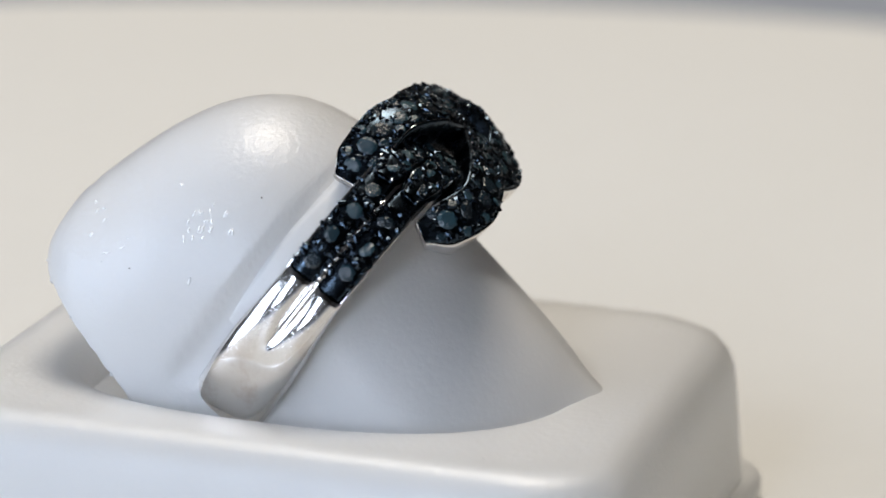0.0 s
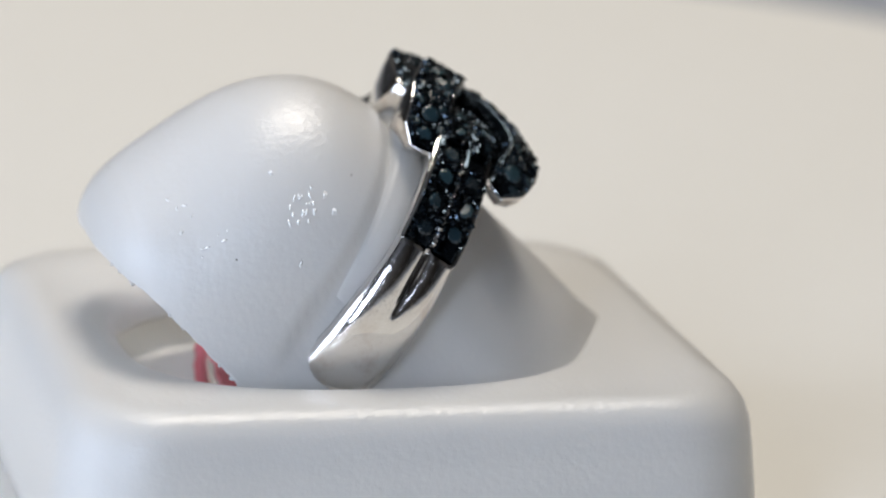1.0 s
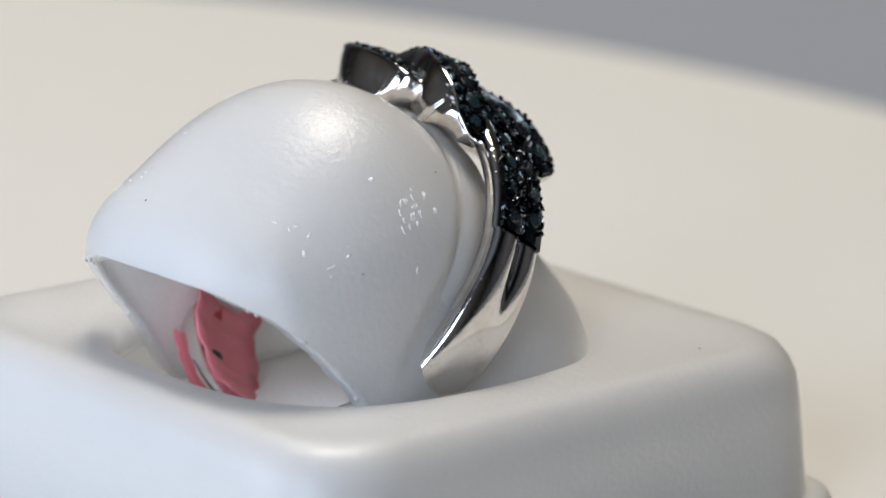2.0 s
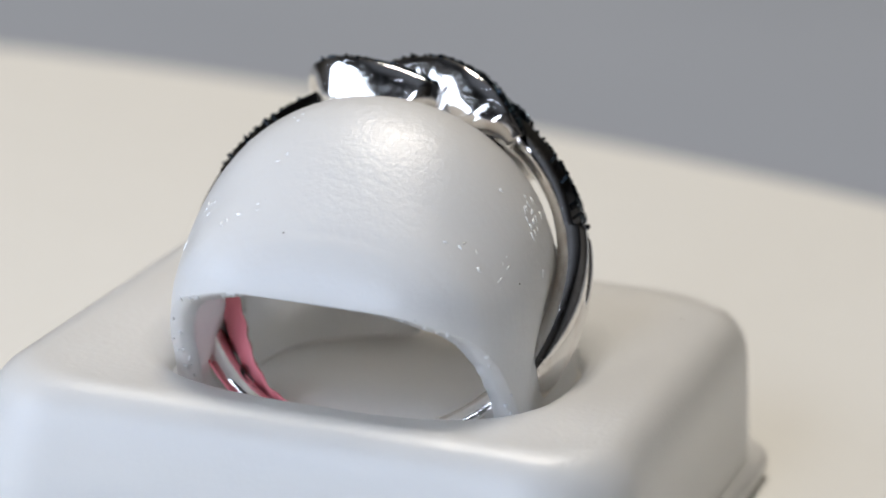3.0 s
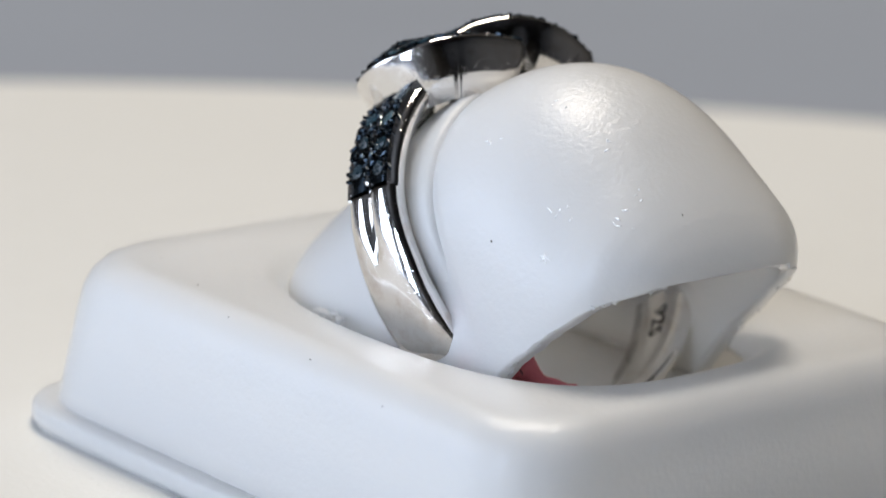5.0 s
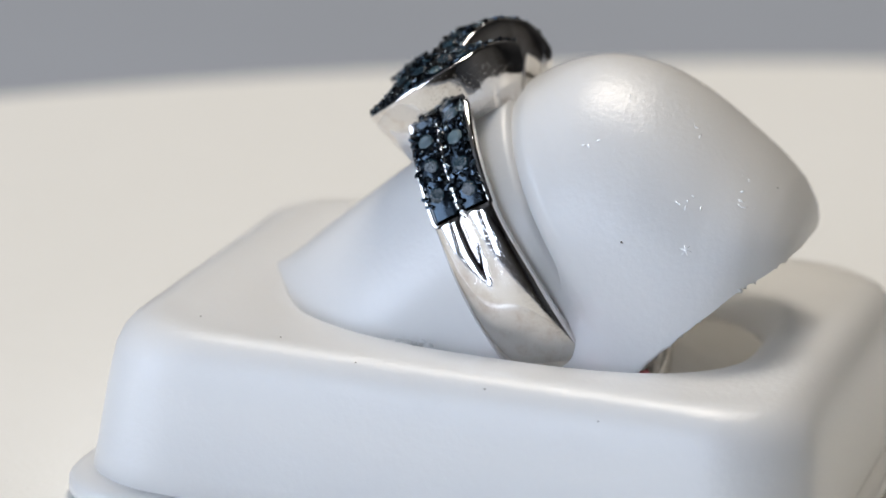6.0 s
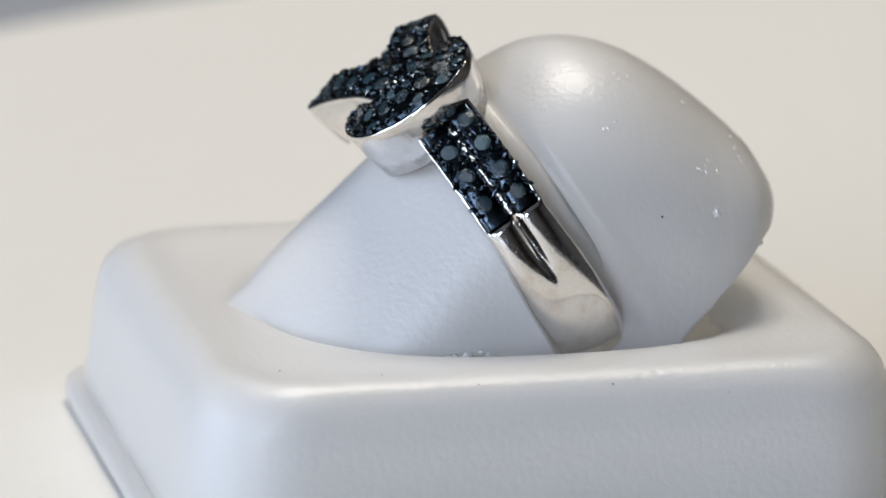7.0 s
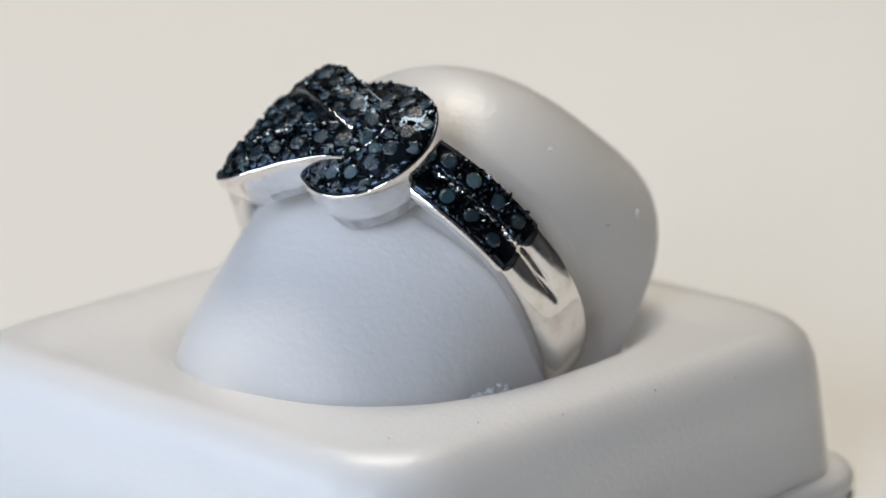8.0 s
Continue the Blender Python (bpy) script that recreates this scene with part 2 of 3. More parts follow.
def stand():
    ob = empty_thing("ring_stand", "white silicone ring stand with a slanted slotted finger", "ring stand")
    ang = [2 * math.pi * k / 240 for k in range(240)]
    z = lambda v: v * MM + LIFT
    rows = []
    # outside, from the flange up over the rounded rim, down into the well, and back down the inside
    for half, zz, r in ((16.2, -7.3, 4.7), (16.08, -6.2, 4.7), (15.88, -4, 4.7), (15.72, -2.4, 4.7), (15.55, -1.2, 4.7), (15.3, -0.5, 4.7), (14.9, 0.05, 4.6), (14.3, 0.38, 4.4), (13.6, 0.5, 4.1),
                        (12.9, TOP, 3.8)):
        rows.append([(*(v * MM for v in square_point(a, half, r)), z(zz)) for a in ang])
    for grow, zz in ((1.5, TOP - 0.05), (0.9, TOP - 0.22), (0.35, TOP - 0.6), (0.0, TOP - 1.15), (-0.15, TOP - 1.9), (0.1, TOP - 2.3), (0.9, TOP - 1.9), (2.0, TOP - 1.5)):
        rows.append([(*(v * MM for v in well_point(a, grow)), z(zz)) for a in ang])
    for half, zz in ((13.9, -1.6), (14.3, -3), (14.6, -8.4)):
        rows.append([(*(v * MM for v in square_point(a, half, 3.6)), z(zz)) for a in ang])
    part("body", grid_bm(rows, close_v=True, close_u=True), WHITE, ob)
    fl = []
    for half, zz in ((15.2, -7.3), (16.5, -7.35), (16.85, -7.5), (17.0, -7.75), (17.0, -8.35), (16.8, -8.75), (15.2, -8.78)):
        fl.append([(*(v * MM for v in square_point(a, half, 4.2)), z(zz)) for a in ang])
    part("flange", grid_bm(fl, close_v=True, close_u=True), WHITE, ob)

    # the finger: sections across its length, cut away below at its open end
    crest = ((-14.45, 5.5), (-14.35, 6.2), (-14.0, 7.1), (-13.2, 8.3), (-12.0, 9.4), (-10.77, 10.4), (-8.6, 12.0), (-7.1, 12.8), (-5.4, 13.3), (-3.77, 13.42), (-2.5, 13.3), (-1.5, 12.95), (0.45, 11.75),
             (5.75, 7.0), (9.1, 4.0), (12.6, 0.6), (13.3, -0.5))
    wide = ((-14.45, 2.2), (-14.35, 3.4), (-14.1, 4.6), (-13.6, 5.8), (-12.8, 7.0), (-11.9, 7.85), (-10.6, 8.4), (-8.6, 8.75), (-5.2, 8.85), (-3.2, 8.85), (0.8, 8.8), (4.8, 8.8), (7.8, 8.2), (9.8, 7.0), (11.6, 5.0), (13.3, 2.2))
    edge = ((-14.45, 5.4), (-13.7, 5.0), (-12.2, 4.0), (-10.2, 2.0), (-8.5, 0.2), (-7.2, -1.6), (-6.2, -3.2))
    power = ((-15, 2.3), (-12, 2.2), (-8, 2.1), (-2, 2.0), (2, 1.88), (6, 1.8), (12, 1.8))

    def eased(table, y):
        span = 0.7 + 1.3 * smoothstep(-13, -8, y)
        return sum(lerp_table(table, y + span * d / 8) for d in range(-8, 9)) / 17

    def skin(y, thick):
        """A section of the finger, less its wall's thickness."""
        h = (eased(crest, y) if y > -13.2 else lerp_table(crest, y)) - thick
        w = (eased(wide, y) if y > -13.2 else lerp_table(wide, y)) - thick
        p = eased(power, y)
        cut = lerp_table(edge, y) + 0.10 * noise.noise((y * 2.3, 0.5, 0.0)) * smoothstep(-5.7, -7.2, y)
        w, h = max(w, 0.05), max(h, cut + 0.01)
        soft = min(2.0, 0.4 * (h - cut))
        mid = 0.5 * (cut + h - 8.5 + math.sqrt((cut - h + 8.5) ** 2 + soft * soft))
        row = [(-w, y, cut + (mid - cut) * j / 13) for j in range(13)]
        for j in range(65):
            a = math.pi * (j / 64 - 0.5)
            s, c = math.sin(a), math.cos(a)
            row.append((w * math.copysign(abs(s) ** (2 / p), s), y, mid + (h - mid) * max(0.0, c) ** (2 / p)))
        row += [(w, y, cut + (mid - cut) * (12 - j) / 13) for j in range(13)]
        lean = 0.2 * smoothstep(2, -8, y)
        out = []
        for px, py, pz in row:
            # the seat that the ring slides into is a little slimmer than the bulb before it
            n = (py - CENTRE.y) * N.y + (pz - CENTRE.z) * N.z
            seat_in = smoothstep(3.4, 3.0, n) * smoothstep(-1.4, -0.9, n) * smoothstep(0.5, 2.5, pz)
            out.append(((px * (1 - 0.045 * seat_in) + lean) * MM, py * MM, z(pz - 0.25 * seat_in)))
        return out

    ys = [-14.45 + 27.7 * (k / 139) for k in range(140)]
    rows = [skin(y, 0.0) + skin(y, 1.25)[::-1] for y in ys]
    part("finger", grid_bm(rows, close_v=True, caps=True), WHITE, ob, "slanted half-round finger with an open end")

    def on_finger(y, side):
        """A place on the finger's skin and its outward direction; side runs from -1 to 1 across it."""
        k = 13 + int(round(32 + 32 * side))
        a, b, c = Vector(skin(y, 0.0)[k]), Vector(skin(y + 0.1, 0.0)[k]), Vector(skin(y, 0.0)[k + 1])
        n = (b - a).cross(c - a).normalized()
        return a, (n if n.z > -0.3 else -n)

    def chip(name, y, side, sx, sy, sz, turn, mat, parent):
        a, n = on_finger(y, side)
        bm = bmesh.new()
        bmesh.ops.create_icosphere(bm, subdivisions=1, radius=1.0, matrix=Matrix.Diagonal((sx * MM, sy * MM, sz * MM, 1)))
        o = part(name, bm, mat, parent)
        o.matrix_world = Matrix.Translation(a) @ n.to_track_quat("Z", "Y").to_matrix().to_4x4() @ pose(0, 0, 0, 0, 0, turn)

    r = random.Random(11)
    for k in range(26):
        chip("scratch", -5.0 + r.gauss(0, 0.55), 0.69 + r.gauss(0, 0.06), r.uniform(0.04, 0.07), r.uniform(0.08, 0.28), 0.05, r.uniform(-25, 25), GLOSS, ob)
    for y, side in ((-10.0, 0.72), (-9.2, 0.70), (-10.6, 0.62), (-10.9, 0.5), (-6.5, 0.55), (-9.4, -0.62), (-9.7, -0.58), (-6.0, -0.3), (-9.0, -0.25), (-11.5, -0.3), (-4.5, -0.55), (-11.9, -0.45), (-12.3, -0.5)):
        for k in range(3):
            chip("scratch", y + r.gauss(0, 0.25), side + r.gauss(0, 0.02), r.uniform(0.03, 0.06), r.uniform(0.06, 0.2), 0.04, r.uniform(0, 180), GLOSS, ob)
    for y, side, size in ((-6.8, -0.86, 0.05), (-13.0, -0.2, 0.04), (-8.5, 0.8, 0.04), (-2.5, 0.55, 0.04)):
        chip("speck", y, side, size, size * 1.7, 0.03, r.uniform(0, 180), SPECK, ob)
    # a star-shaped nick
    for turn in (20, 78, 140):
        chip("scratch", -9.85, -0.77, 0.035, 0.34, 0.05, turn, GLOSS, ob)
    # torn flakes left along the cut edge
    for k in range(34):
        y = r.choice((r.uniform(-9.5, -7.4), r.uniform(-14.3, -12.4), r.uniform(-14.0, -8.2)))
        sgn = r.choice((-1, 1))
        p0 = Vector(skin(y, r.uniform(0.0, 0.9))[0 if sgn < 0 else -1])
        bm = bmesh.new()
        bmesh.ops.create_icosphere(bm, subdivisions=1, radius=1.0)
        for v in bm.verts:
            v.co *= r.uniform(0.5, 1.3)
        bmesh.ops.transform(bm, matrix=Matrix.Diagonal((r.uniform(0.06, 0.2) * MM, r.uniform(0.05, 0.16) * MM, r.uniform(0.08, 0.24) * MM, 1)), verts=bm.verts)
        o = part("flake", bm, WHITE, ob)
        o.matrix_world = Matrix.Translation(p0) @ pose(0, 0, 0, r.uniform(0, 90), r.uniform(0, 90), 0)
    # a torn shred where the finger meets the well beside the ring
    for k in range(9):
        bm = bmesh.new()
        bmesh.ops.create_icosphere(bm, subdivisions=1, radius=1.0)
        for v in bm.verts:
            v.co *= r.uniform(0.5, 1.4)
        bmesh.ops.transform(bm, matrix=Matrix.Diagonal((r.uniform(0.12, 0.3) * MM, r.uniform(0.15, 0.45) * MM, r.uniform(0.12, 0.28) * MM, 1)), verts=bm.verts)
        o = part("flake", bm, WHITE, ob)
        o.matrix_world = pose((-9.45 + r.gauss(0, 0.12)) * MM, (3.2 + r.gauss(0, 0.7)) * MM, z(-0.15 + r.gauss(0, 0.12)), r.uniform(0, 60), r.uniform(0, 60), 0)
    # grit and small marks on the rim
    for x, y, zz, size in ((-14.95, -2.3, 0.0, 0.08), (-14.6, 4.2, 0.25, 0.06), (-13.0, 8.5, 0.47, 0.05), (-12.0, 13.1, 0.48, 0.07), (-14.2, 9.5, 0.35, 0.05), (13.7, 7.5, 0.45, 0.08), (14.6, -3.0, 0.2, 0.05),
                           (3.0, -15.9, 0.42, 0.05), (-5.0, -15.5, 0.45, 0.05), (9.0, -15.7, 0.4, 0.06), (-15.4, -8.0, -0.6, 0.05), (12.5, 10.5, 0.5, 0.05)):
        bm = bmesh.new()
        bmesh.ops.create_icosphere(bm, subdivisions=1, radius=1.0, matrix=Matrix.Diagonal((size * 0.6 * MM, size * 0.9 * MM, 0.03 * MM, 1)))
        o = part("speck", bm, SPECK, ob)
        o.matrix_world = pose((x + math.copysign(0.45, x) * (abs(x) > 12)) * MM, y * MM, z(zz), 0, 0, r.uniform(0, 180))
    return ob


holder = stand()

# ---- the ring ----


def ring_point(angle, radius, off):
    """A place by the angle up from the ring's +x side, the radius and the offset towards the finger's open end, in mm."""
    p = CENTRE + Vector((1, 0, 0)) * (radius * math.cos(angle)) + U * (radius * math.sin(angle)) + N * off
    return Vector((p.x * MM, p.y * MM, p.z * MM + LIFT))


def brilliant(radius):
    """A round cut stone seen from above: table, crown, girdle, a short pavilion."""
    bm = bmesh.new()
    def loop(r, h, turn=0.0, n=8):
        return [bm.verts.new((r * math.cos(2 * math.pi * (k + turn) / n), r * math.sin(2 * math.pi * (k + turn) / n), h)) for k in range(n)]
    t, c, g, b = loop(radius * 0.62, radius * 0.26), loop(radius * 0.86, radius * 0.17, 0.5), loop(radius, 0.0, 0.0), loop(radius * 0.6, -radius * 0.5, 0.0)
    bm.faces.new(t)
    for k in range(8):
        n = (k + 1) % 8
        bm.faces.new((t[k], c[k], t[n]))
        bm.faces.new((c[k], g[n], t[n]))
        bm.faces.new((c[k], g[k], g[n]))
        bm.faces.new((t[k], g[k], c[k]))
        bm.faces.new((g[k], b[k], b[n], g[n]))
    bm.faces.new(b[::-1])
    me = bpy.data.meshes.new("stone")
    bmesh.ops.recalc_face_normals(bm, faces=bm.faces)
    bm.to_mesh(me)
    bm.free()
    me.materials.append(GEM)
    return me


def bead_mesh(radius, mat, seed):
    """A small worn prong, its lump of metal pushed out of round."""
    r = random.Random(seed)
    bm = bmesh.new()
    bmesh.ops.create_icosphere(bm, subdivisions=1, radius=radius)
    for v in bm.verts:
        v.co *= r.uniform(0.6, 1.35)
        v.co.x *= 1 + 0.5 * (seed % 3)
    me = bpy.data.meshes.new("bead")
    bm.to_mesh(me)
    bm.free()
    me.materials.append(mat)
    return me


STONES = {r: brilliant(r * 0.9 * MM) for r in (0.62, 0.54, 0.44, 0.34)}
BEADS = [bead_mesh(r * MM, BLACK, k) for k, r in enumerate((0.17, 0.12, 0.14, 0.10, 0.18, 0.12, 0.09, 0.15))]
rnd = random.Random(4)


def seat(name, me, parent, place, up, spin):
    ob = new(name, me)
    q = up.to_track_quat("Z", "Y")
    ob.matrix_world = Matrix.Translation(place) @ q.to_matrix().to_4x4() @ pose(rnd.uniform(-.00001, .00001), 0, 0, rnd.gauss(0, 9), rnd.gauss(0, 9), spin)
    ob.parent = parent
    return ob


STONE_LOW, STONE_HIGH, GROOVE_END = 21.0, 58.0, -3.0


def band_half(deg):
    return 1.80 + 0.08 * smoothstep(-75, -20, deg) - 0.30 * smoothstep(-8, 22, deg)


def band_profile(deg):
    """Offsets and radii across the band at deg above the horizontal, on either side."""
    w = band_half(deg)
    split = smoothstep(GROOVE_END, 14, deg)
    sunk = smoothstep(STONE_LOW - 0.6, STONE_LOW, deg)
    pts = []
    for k in range(25):
        s = k / 12 - 1
        dome = 0.24 * (1 - abs(s) ** 3.0) - 0.30 * abs(s) ** 6
        hump = abs(abs(s) - 0.5) * 2
        ridge = 0.34 * (1 - hump ** 2.4) - 0.1
        groove = -0.5 * max(0.0, 1 - abs(s) / 0.12)
        top = R_OUT + dome * (1 - split) + split * (ridge + groove)
        flat = R_OUT - 0.12 + 0.22 * (1 if abs(s) > 0.93 else 0)
        top = top * (1 - sunk) + flat * sunk
        pts.append((s * w, top))
    pts += [(w, R_IN + 0.35), (w * 0.86, R_IN + 0.02), (0, R_IN - 0.02), (-w * 0.86, R_IN + 0.02), (-w, R_IN + 0.35)]
    return pts


def ring():
    ob = empty_thing("finger_ring", "polished silver ring with a knot of dark blue stones", "ring")
    rows = []
    for k in range(360):
        a = k - 90.0
        deg = a if a <= 90 else 180 - a
        rows.append([ring_point(radians(a), r, o) for o, r in band_profile(deg)])
    part("band", grid_bm(rows, close_u=True, close_v=True), SILVER, ob, "polished silver band with a split shank")

    # black beds and two rows of stones on both shoulders
    for side in (1, -1):
        for row in (1, -1):
            w = band_half(40)
            rows = []
            for k in range(20):
                deg = STONE_LOW + 0.3 + (STONE_HIGH - STONE_LOW) * k / 19
                a = radians(deg if side > 0 else 180 - deg)
                rows.append([ring_point(a, R_OUT + h, row * w * o) for o, h in ((0.03, -0.3), (0.06, -0.02), (0.22, 0.12), (0.5, 0.14), (0.8, 0.12), (0.91, 0.02), (0.92, -0.3))])
            bed = part("stone_bed", grid_bm(rows), BLACK, ob, "black plated setting")
            for k in range(4):
                deg = STONE_LOW + 5.0 + 8.6 * k + (2.6 if row < 0 else 0)
                if deg > 54:
                    continue
                a = radians(deg if side > 0 else 180 - deg)
                up = ring_point(a, 2, 0) - ring_point(a, 1, 0)
                seat("stone", STONES[0.54], bed, ring_point(a, R_OUT + 0.06, row * w * 0.5), up, rnd.uniform(0, 45))
                for da, do in ((4.3, 0.16), (4.3, 0.84), (4.3, 0.5), (2.4, 0.10), (2.4, 0.88), (-2.4, 0.12), (3.3, 0.3), (3.3, 0.7), (-2.6, 0.9), (0.2, 0.07), (0.2, 0.93), (5.2, 0.34), (5.2, 0.66)):
                    da, do = da + rnd.uniform(-0.5, 0.5), do + rnd.uniform(-0.03, 0.03)
                    if deg + da > 54:
                        continue
                    b = radians((deg + da) if side > 0 else 180 - deg - da)
                    seat("bead", rnd.choice(BEADS), bed, ring_point(b, R_OUT + 0.17, row * w * do), up, rnd.uniform(0, 180))

        # the uneven silver rail between the two rows
        rows = []
        for k in range(90):
            deg = STONE_LOW + 1 + (STONE_HIGH - 7 - STONE_LOW) * k / 89
            a = radians(deg if side > 0 else 180 - deg)
            wob = lambda q: 0.09 * noise.noise((k * 0.35, q * 5.0, side * 4.0))
            rows.append([ring_point(a, R_OUT + h + wob(o) * (h > 0), o + wob(o + 9)) for o, h in ((-0.16, -0.2), (-0.14, 0.08), (-0.02, 0.16), (0.09, 0.12), (0.15, -0.2))])
        part("rail", grid_bm(rows), SILVER, ob, "rough silver rail between the stones")

    # the knot: a loop at one end, two strands that cross over it and two that rise from the far shoulder
    LIFTED = Vector((0, 0.35, 0))

    def glide(knots, steps=14):
        """A smooth track through a few places (along the ring, up, across), in mm."""
        ps = [Vector(p) for p in knots]
        ps = [2 * ps[0] - ps[1]] + ps + [2 * ps[-1] - ps[-2]]
        out = []
        for p0, p1, p2, p3 in zip(ps, ps[1:], ps[2:], ps[3:]):
            for k in range(steps):
                t = k / steps
                out.append(tuple(LIFTED + 0.5 * (2 * p1 + (p2 - p0) * t + (2 * p0 - 5 * p1 + 4 * p2 - p3) * t * t + (3 * p1 - p0 - 3 * p2 + p3) * t ** 3)))
        return out + [tuple(ps[-2] + LIFTED)]

    def knot_point(x, u, off):
        p = CENTRE + Vector((x, 0, 0)) + U * u + N * off
        return Vector((p.x * MM, p.y * MM, p.z * MM + LIFT))

    def lay(track, half, deep, big, small, bare=True):
        """One set strand of the knot along the track; its outer flank is bare silver."""
        path = [knot_point(*t) for t in track]
        run = [0.0]
        for a, b in zip(path, path[1:]):
            run.append(run[-1] + (b - a).length / MM)

        def section(d, pts):
            """Points across the strand at d mm along it."""
            d = max(0.0, min(run[-1] - 1e-6, d))
            k = max(i for i in range(len(run) - 1) if run[i] <= d)
            f = (d - run[k]) / (run[k + 1] - run[k])
            here = path[k].lerp(path[k + 1], f)
            a, b = path[max(0, k - 1)], path[min(len(path) - 1, k + 2)]
            along = (b - a).normalized()
            x, u, off = (track[k][c] + (track[k + 1][c] - track[k][c]) * f for c in range(3))
            up = (U + Vector((0.08 * x, 0, 0)) + N * (0.09 * off)).normalized()
            side = along.cross(up).normalized()
            up = side.cross(along).normalized()
            lean = 0.05 * noise.noise((d * 0.55, 3.1, half))
            end = min(d, run[-1] - d)
            swell = (1.0 + 0.025 * noise.noise((d * 0.9, 8.0, half))) * (0.55 + 0.45 * smoothstep(-0.2, 1.3, end))
            sink = 0.35 + 0.65 * smoothstep(0.0, 2.6, end)
            return [here + side * (p * swell * MM) + up * ((q * (sink if q < -0.3 else 1) + p * lean) * MM) for p, q in pts], up

        stops = [run[-1] * k / 220 for k in range(221)]
        wall = ((-half + 0.02, 0.05), (-half - 0.05, -0.10), (-half - 0.12, -0.6), (-half - 0.14, -0.55 * deep), (-half - 0.02, -deep), (half + 0.02, -deep), (half + 0.14, -0.55 * deep), (half + 0.12, -0.6),
                (half + 0.05, -0.10), (half - 0.02, 0.05), (half - 0.09, 0.03), (half - 0.18, -0.12), (-half + 0.18, -0.12), (-half + 0.12, 0.02))
        st = part("strand", grid_bm([section(d, wall)[0] for d in stops], close_v=True, caps=True), SILVER, ob, "looped silver strand of the knot")
        # only the outermost flanks and the thin rims are bare silver, the rest is plated black
        st.data.materials.append(BLACK)
        silver = (0, 1, 2, 3, 4, 9) if bare else (9, 13)
        for f in st.data.polygons:
            if f.index % 14 not in silver:
                f.material_index = 1
        top = ((-half + 0.1, -0.1), (-half + 0.14, 0.04), (-half * 0.6, 0.10), (0, 0.15), (half * 0.6, 0.10), (half - 0.14, 0.04), (half - 0.1, -0.1))
        bed = part("stone_bed", grid_bm([section(d, top)[0] for d in stops]), BLACK, st, "black plated setting")
        d = 0.7
        while d < run[-1] - 0.5:
            r = rnd.choice(big)
            pts, up = section(d, ((rnd.uniform(-0.2, 0.2), 0.05),))
            seat("stone", STONES[r], bed, pts[0], up, rnd.uniform(0, 45))
            for w in (-half * 0.62, half * 0.62):
                pts, up = section(d + 0.6, ((w + rnd.uniform(-0.08, 0.08), 0.07),))
                seat("stone", STONES[rnd.choice(small)], bed, pts[0], up, rnd.uniform(0, 45))
            for dx, w in ((0.0, -0.71), (0.0, 0.71), (0.6, -0.3), (0.6, 0.3), (0.3, -0.56), (0.3, 0.58), (-0.28, 0.6), (-0.28, -0.58), (0.6, 0.0), (0.45, 0.82), (0.45, -0.82), (-0.15, 0.84), (-0.15, -0.84), (0.85, 0.12)):
                pts, up = section(d + dx + rnd.uniform(-0.05, 0.05), ((w * half, 0.11),))
                seat("bead", rnd.choice(BEADS), bed, pts[0], up, rnd.uniform(0, 180))
            d += 1.2
    loop = ((1.5, 8.7, 1.9), (-0.2, 9.35, 2.2), (-3.0, 9.9, 2.0), (-4.7, 10.0, 1.2), (-5.35, 9.95, -0.2), (-4.9, 9.75, -1.6), (-3.8, 9.55, -2.6), (-2.5, 9.4, -2.9), (-1.1, 9.2, -2.4), (0.0, 8.8, -1.5))
    over = ((5.8, 7.0, 2.1), (4.6, 8.6, 2.35), (3.1, 9.75, 2.4), (1.7, 10.4, 2.0), (0.2, 10.6, 1.4), (-1.3, 10.4, 0.8), (-2.8, 9.95, 0.35), (-4.0, 9.3, -0.1))
    cross = ((-3.6, 9.4, -0.3), (-2.4, 9.95, -1.0), (-1.0, 10.2, -1.6), (0.6, 10.2, -2.4), (2.2, 9.95, -3.1), (3.8, 9.4, -3.5), (5.2, 8.5, -3.1), (6.1, 7.4, -2.3))
    rise = ((5.7, 8.3, 0.8), (4.6, 8.95, 0.85), (3.4, 9.25, 0.7), (2.0, 9.3, 0.4), (0.6, 9.2, -0.1))
    climb = ((5.7, 8.3, -0.8), (4.6, 8.95, -0.9), (3.4, 9.3, -1.0), (2.0, 9.4, -1.0), (0.6, 9.3, -0.9))
    lay(glide(loop), 1.25, 3.1, (0.62, 0.54, 0.54), (0.34, 0.34, 0.44))
    lay(glide(over), 1.12, 2.6, (0.62, 0.54, 0.54), (0.34, 0.34))
    lay(glide(cross), 1.10, 2.5, (0.62, 0.54, 0.54), (0.34, 0.34))
    lay(glide(rise), 0.78, 0.9, (0.54, 0.44), (0.34,), False)
    lay(glide(climb), 0.78, 0.9, (0.54, 0.44), (0.34,), False)
    # the dark ground between the strands, set with a few more stones
    def ground_point(q, g, lift=0.0):
        x = -0.4 + 4.2 * q * math.cos(radians(g))
        return knot_point(x, 9.05 - 0.3 * q - 0.8 * smoothstep(1.6, 4.6, x) + lift, -0.3 + 2.4 * q * math.sin(radians(g)))

    rows = [[ground_point(q, g) for g in range(0, 360, 12)] for q in (0.02, 0.35, 0.7, 1.0)]
    ground = part("ground", grid_bm(rows, close_v=True), BLACK, ob, "black ground between the strands")
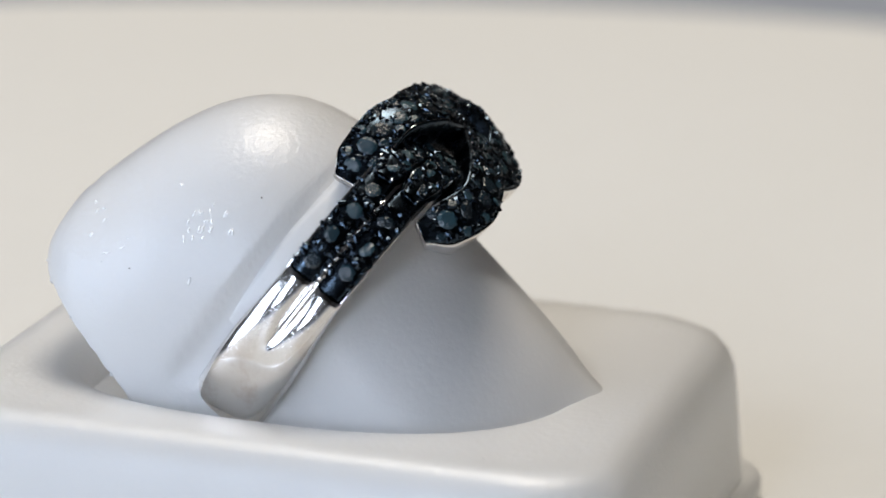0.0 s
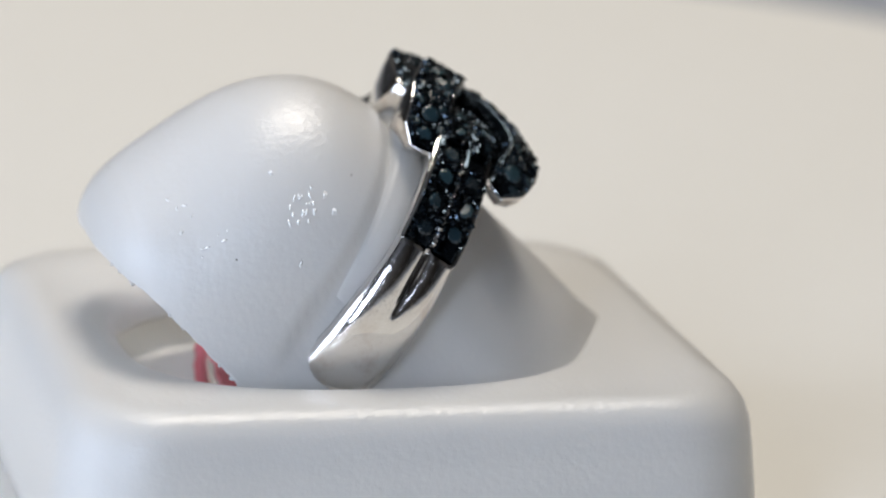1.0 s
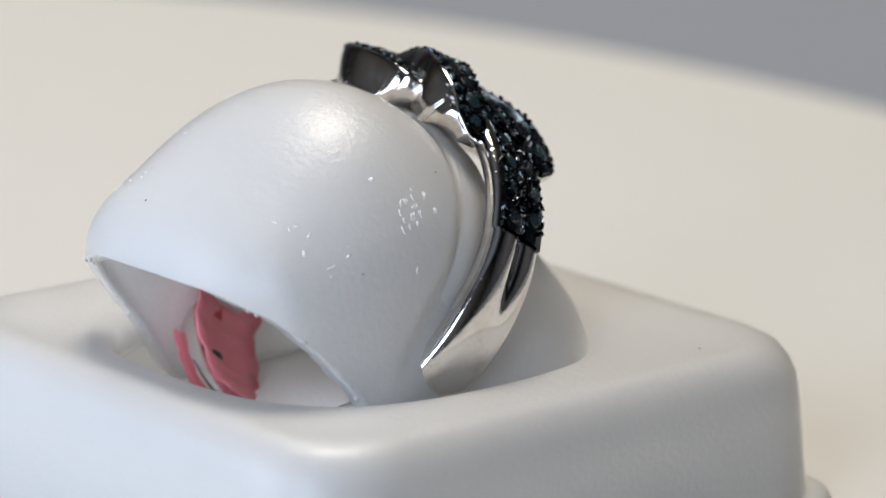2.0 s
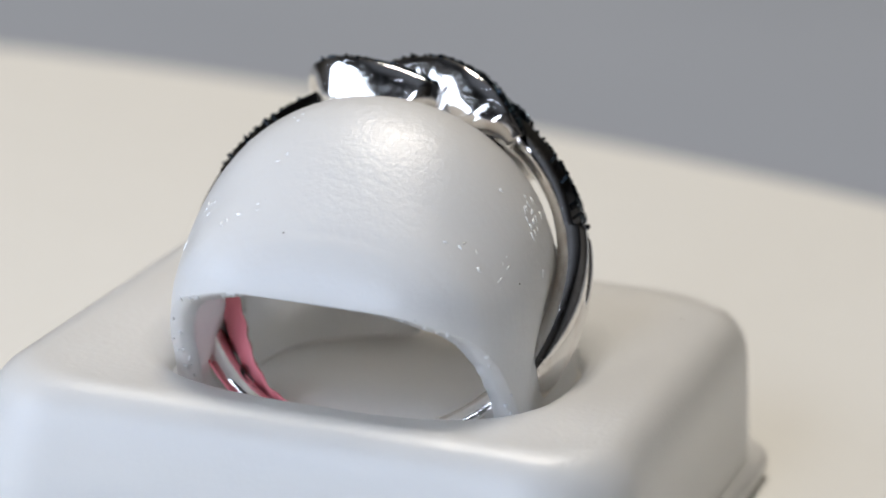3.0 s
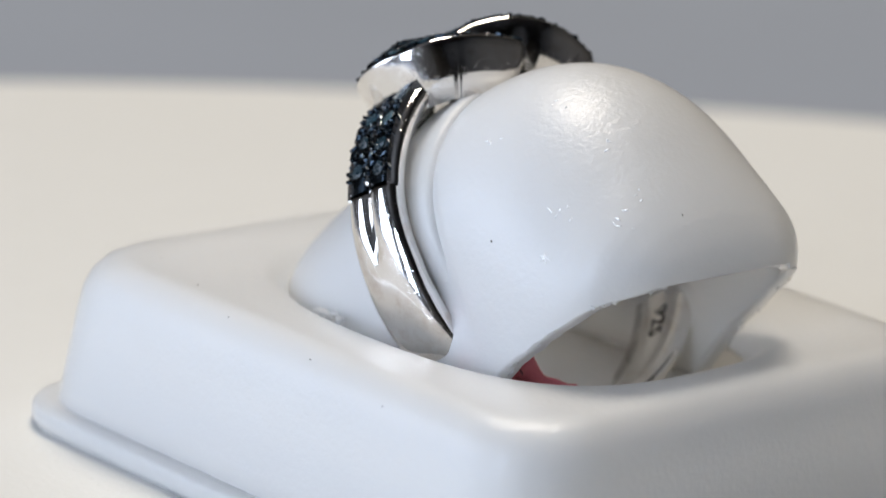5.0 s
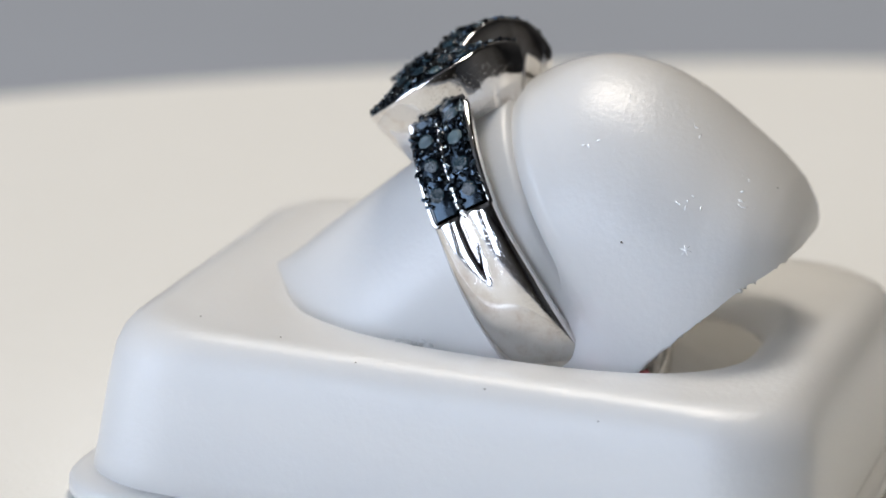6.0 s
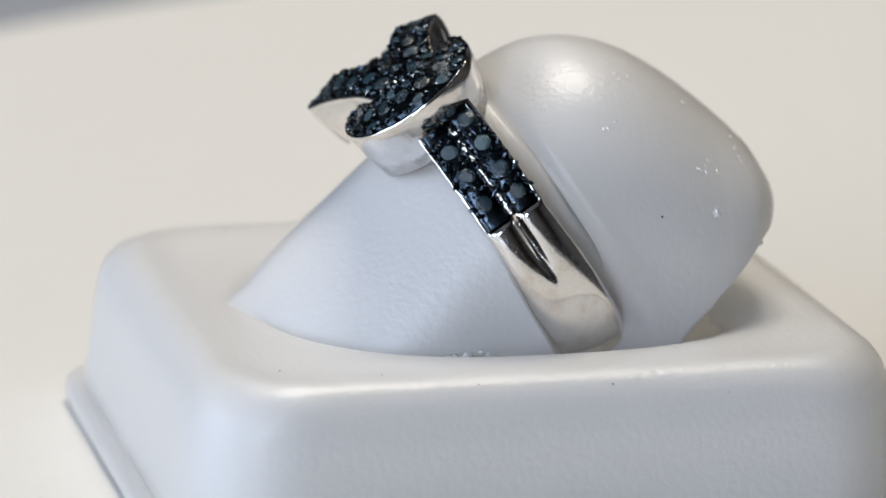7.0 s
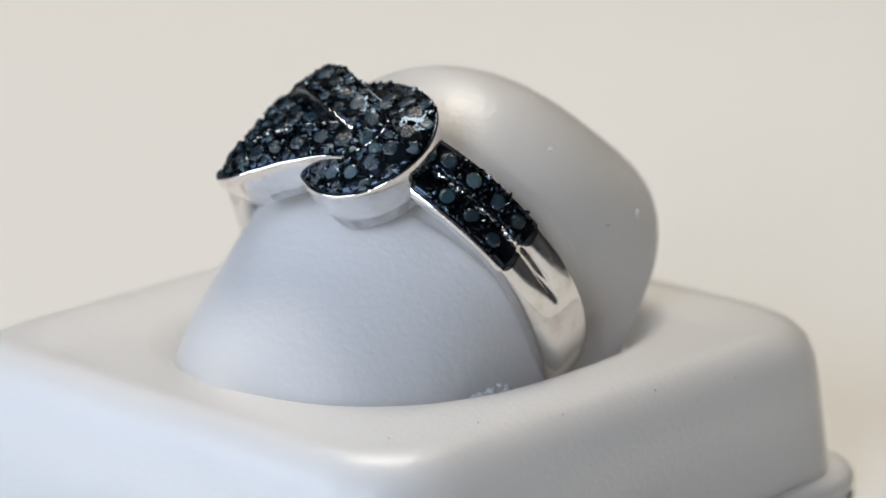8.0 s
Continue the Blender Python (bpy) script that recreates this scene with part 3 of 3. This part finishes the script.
    for k in range(26):
        p = ground_point(rnd.uniform(0.1, 0.9), rnd.uniform(0, 360), 0.05)
        if k < 12:
            seat("stone", STONES[rnd.choice((0.34, 0.44))], ground, p, U, rnd.uniform(0, 45))
        else:
            seat("bead", rnd.choice(BEADS), ground, p, U, rnd.uniform(0, 180))
    return ob


ring_ob = ring()


def collar():
    """The finger's neck that fills the ring, and a pale reflector added in the hollow."""
    rows = []
    for k in range(60):
        a = radians(-28 + 236 * k / 59)
        p = CENTRE + Vector((8.62 * math.cos(a), 0, 0)) + U * (7.7 * math.sin(a))
        q = CENTRE + Vector((7.6 * math.cos(a), 0, 0)) + U * (6.7 * math.sin(a))
        rows.append([Vector((v.x * MM, v.y * MM, v.z * MM + LIFT)) for v in (p + N * 0.2, p + N * 2.35, p * 0.97 + CENTRE * 0.03 + N * 2.7, q + N * 2.7, q + N * 0.2)])
    part("collar", grid_bm(rows, close_v=True, caps=True), WHITE, holder, "white neck that fills the ring")
    # pale slab added to bounce light up into the hollow
    part("hollow_reflector", box_bm(-14.0 * MM, 14.0 * MM, -15.9 * MM, 15.9 * MM, LIFT - 4.6 * MM, LIFT - 3.4 * MM), REFLECTOR, holder)


collar()


def sticker():
    ob = empty_thing("pink_tag", "pink paper strip stuck inside the bottom of the ring", "tag")
    rows = []
    for k in range(60):
        a = radians(-160 + 58 * k / 59)
        w = 2.2 + 0.2 * math.sin(k * 0.27) + 0.5 * smoothstep(30, 0, k)
        curl = 0.05 * math.sin(k * 0.7)
        rows.append([ring_point(a, R_IN - t - curl - (0.5 * o ** 4 + 0.9 * smoothstep(0.2, 1.0, o)) * smoothstep(50, 10, k), o * (w + (1.1 * smoothstep(58, 12, k) if o > 0 else 0))) for o, t in ((-1, 0.08), (-0.5, 0.06), (0, 0.06), (0.5, 0.06), (1, 0.08), (1, 0.2), (0.5, 0.18), (0, 0.18), (-0.5, 0.18), (-1, 0.2))])
    part("strip", grid_bm(rows, close_v=True, caps=True), PINK, ob)
    # it wraps round the outside of the band's lower half as well
    rows = []
    for k in range(70):
        a = radians(-147 + 67 * k / 69)
        w = 2.2 + 0.15 * noise.noise((k * 0.22, 1.0, 2.0))
        rows.append([ring_point(a, R_OUT + t, o * w) for o, t in ((-1, -0.15), (-0.5, -0.1), (0, -0.1), (0.5, -0.1), (1, -0.15), (1, -0.05), (0.5, 0.0), (0, 0.0), (-0.5, 0.0), (-1, -0.05))])
    part("wrap", grid_bm(rows, close_v=True, caps=True), PINK, ob)
    rows = [[ring_point(radians(-133 + 10 * k / 9), R_IN - 0.22 - h, 1.2 + o * math.sqrt(max(0.0, 1 - ((k - 4.5) / 4.7) ** 2))) for o, h in ((-0.7, 0), (0, 0.03), (0.7, 0))] for k in range(10)]
    part("print", grid_bm(rows), INK, ob, "dark oval printed on the tag")
    rows = [[ring_point(radians(-150 + 6 * k / 5), R_IN - 0.24, 0.3 + 0.35 * o) for o in (-1, 0, 1)] for k in range(6)]
    part("print", grid_bm(rows), RED, ob, "small red mark printed on the tag")


sticker()


def hallmark():
    """The silver mark stamped inside the band."""
    data = bpy.data.curves.new("hallmark", "FONT")
    data.body, data.size, data.extrude = "925", 1.35 * MM, 0.02 * MM
    data.align_x = data.align_y = "CENTER"
    data.materials.append(INK)
    ob = new("hallmark", data)
    a = radians(-40)
    inward = (ring_point(a, 1, 0) - ring_point(a, 2, 0)).normalized()
    along = (ring_point(a - 0.05, 5, 0) - ring_point(a, 5, 0)).normalized()
    m = Matrix((along, inward.cross(along), inward)).transposed().to_4x4()
    m.translation = ring_point(a, R_IN - 0.05, 0.4)
    ob.matrix_world = m
    ob.parent = ring_ob
    return ob


hallmark()


def motions():
    for thing in turning:
        walk(thing, TURN)


motions()
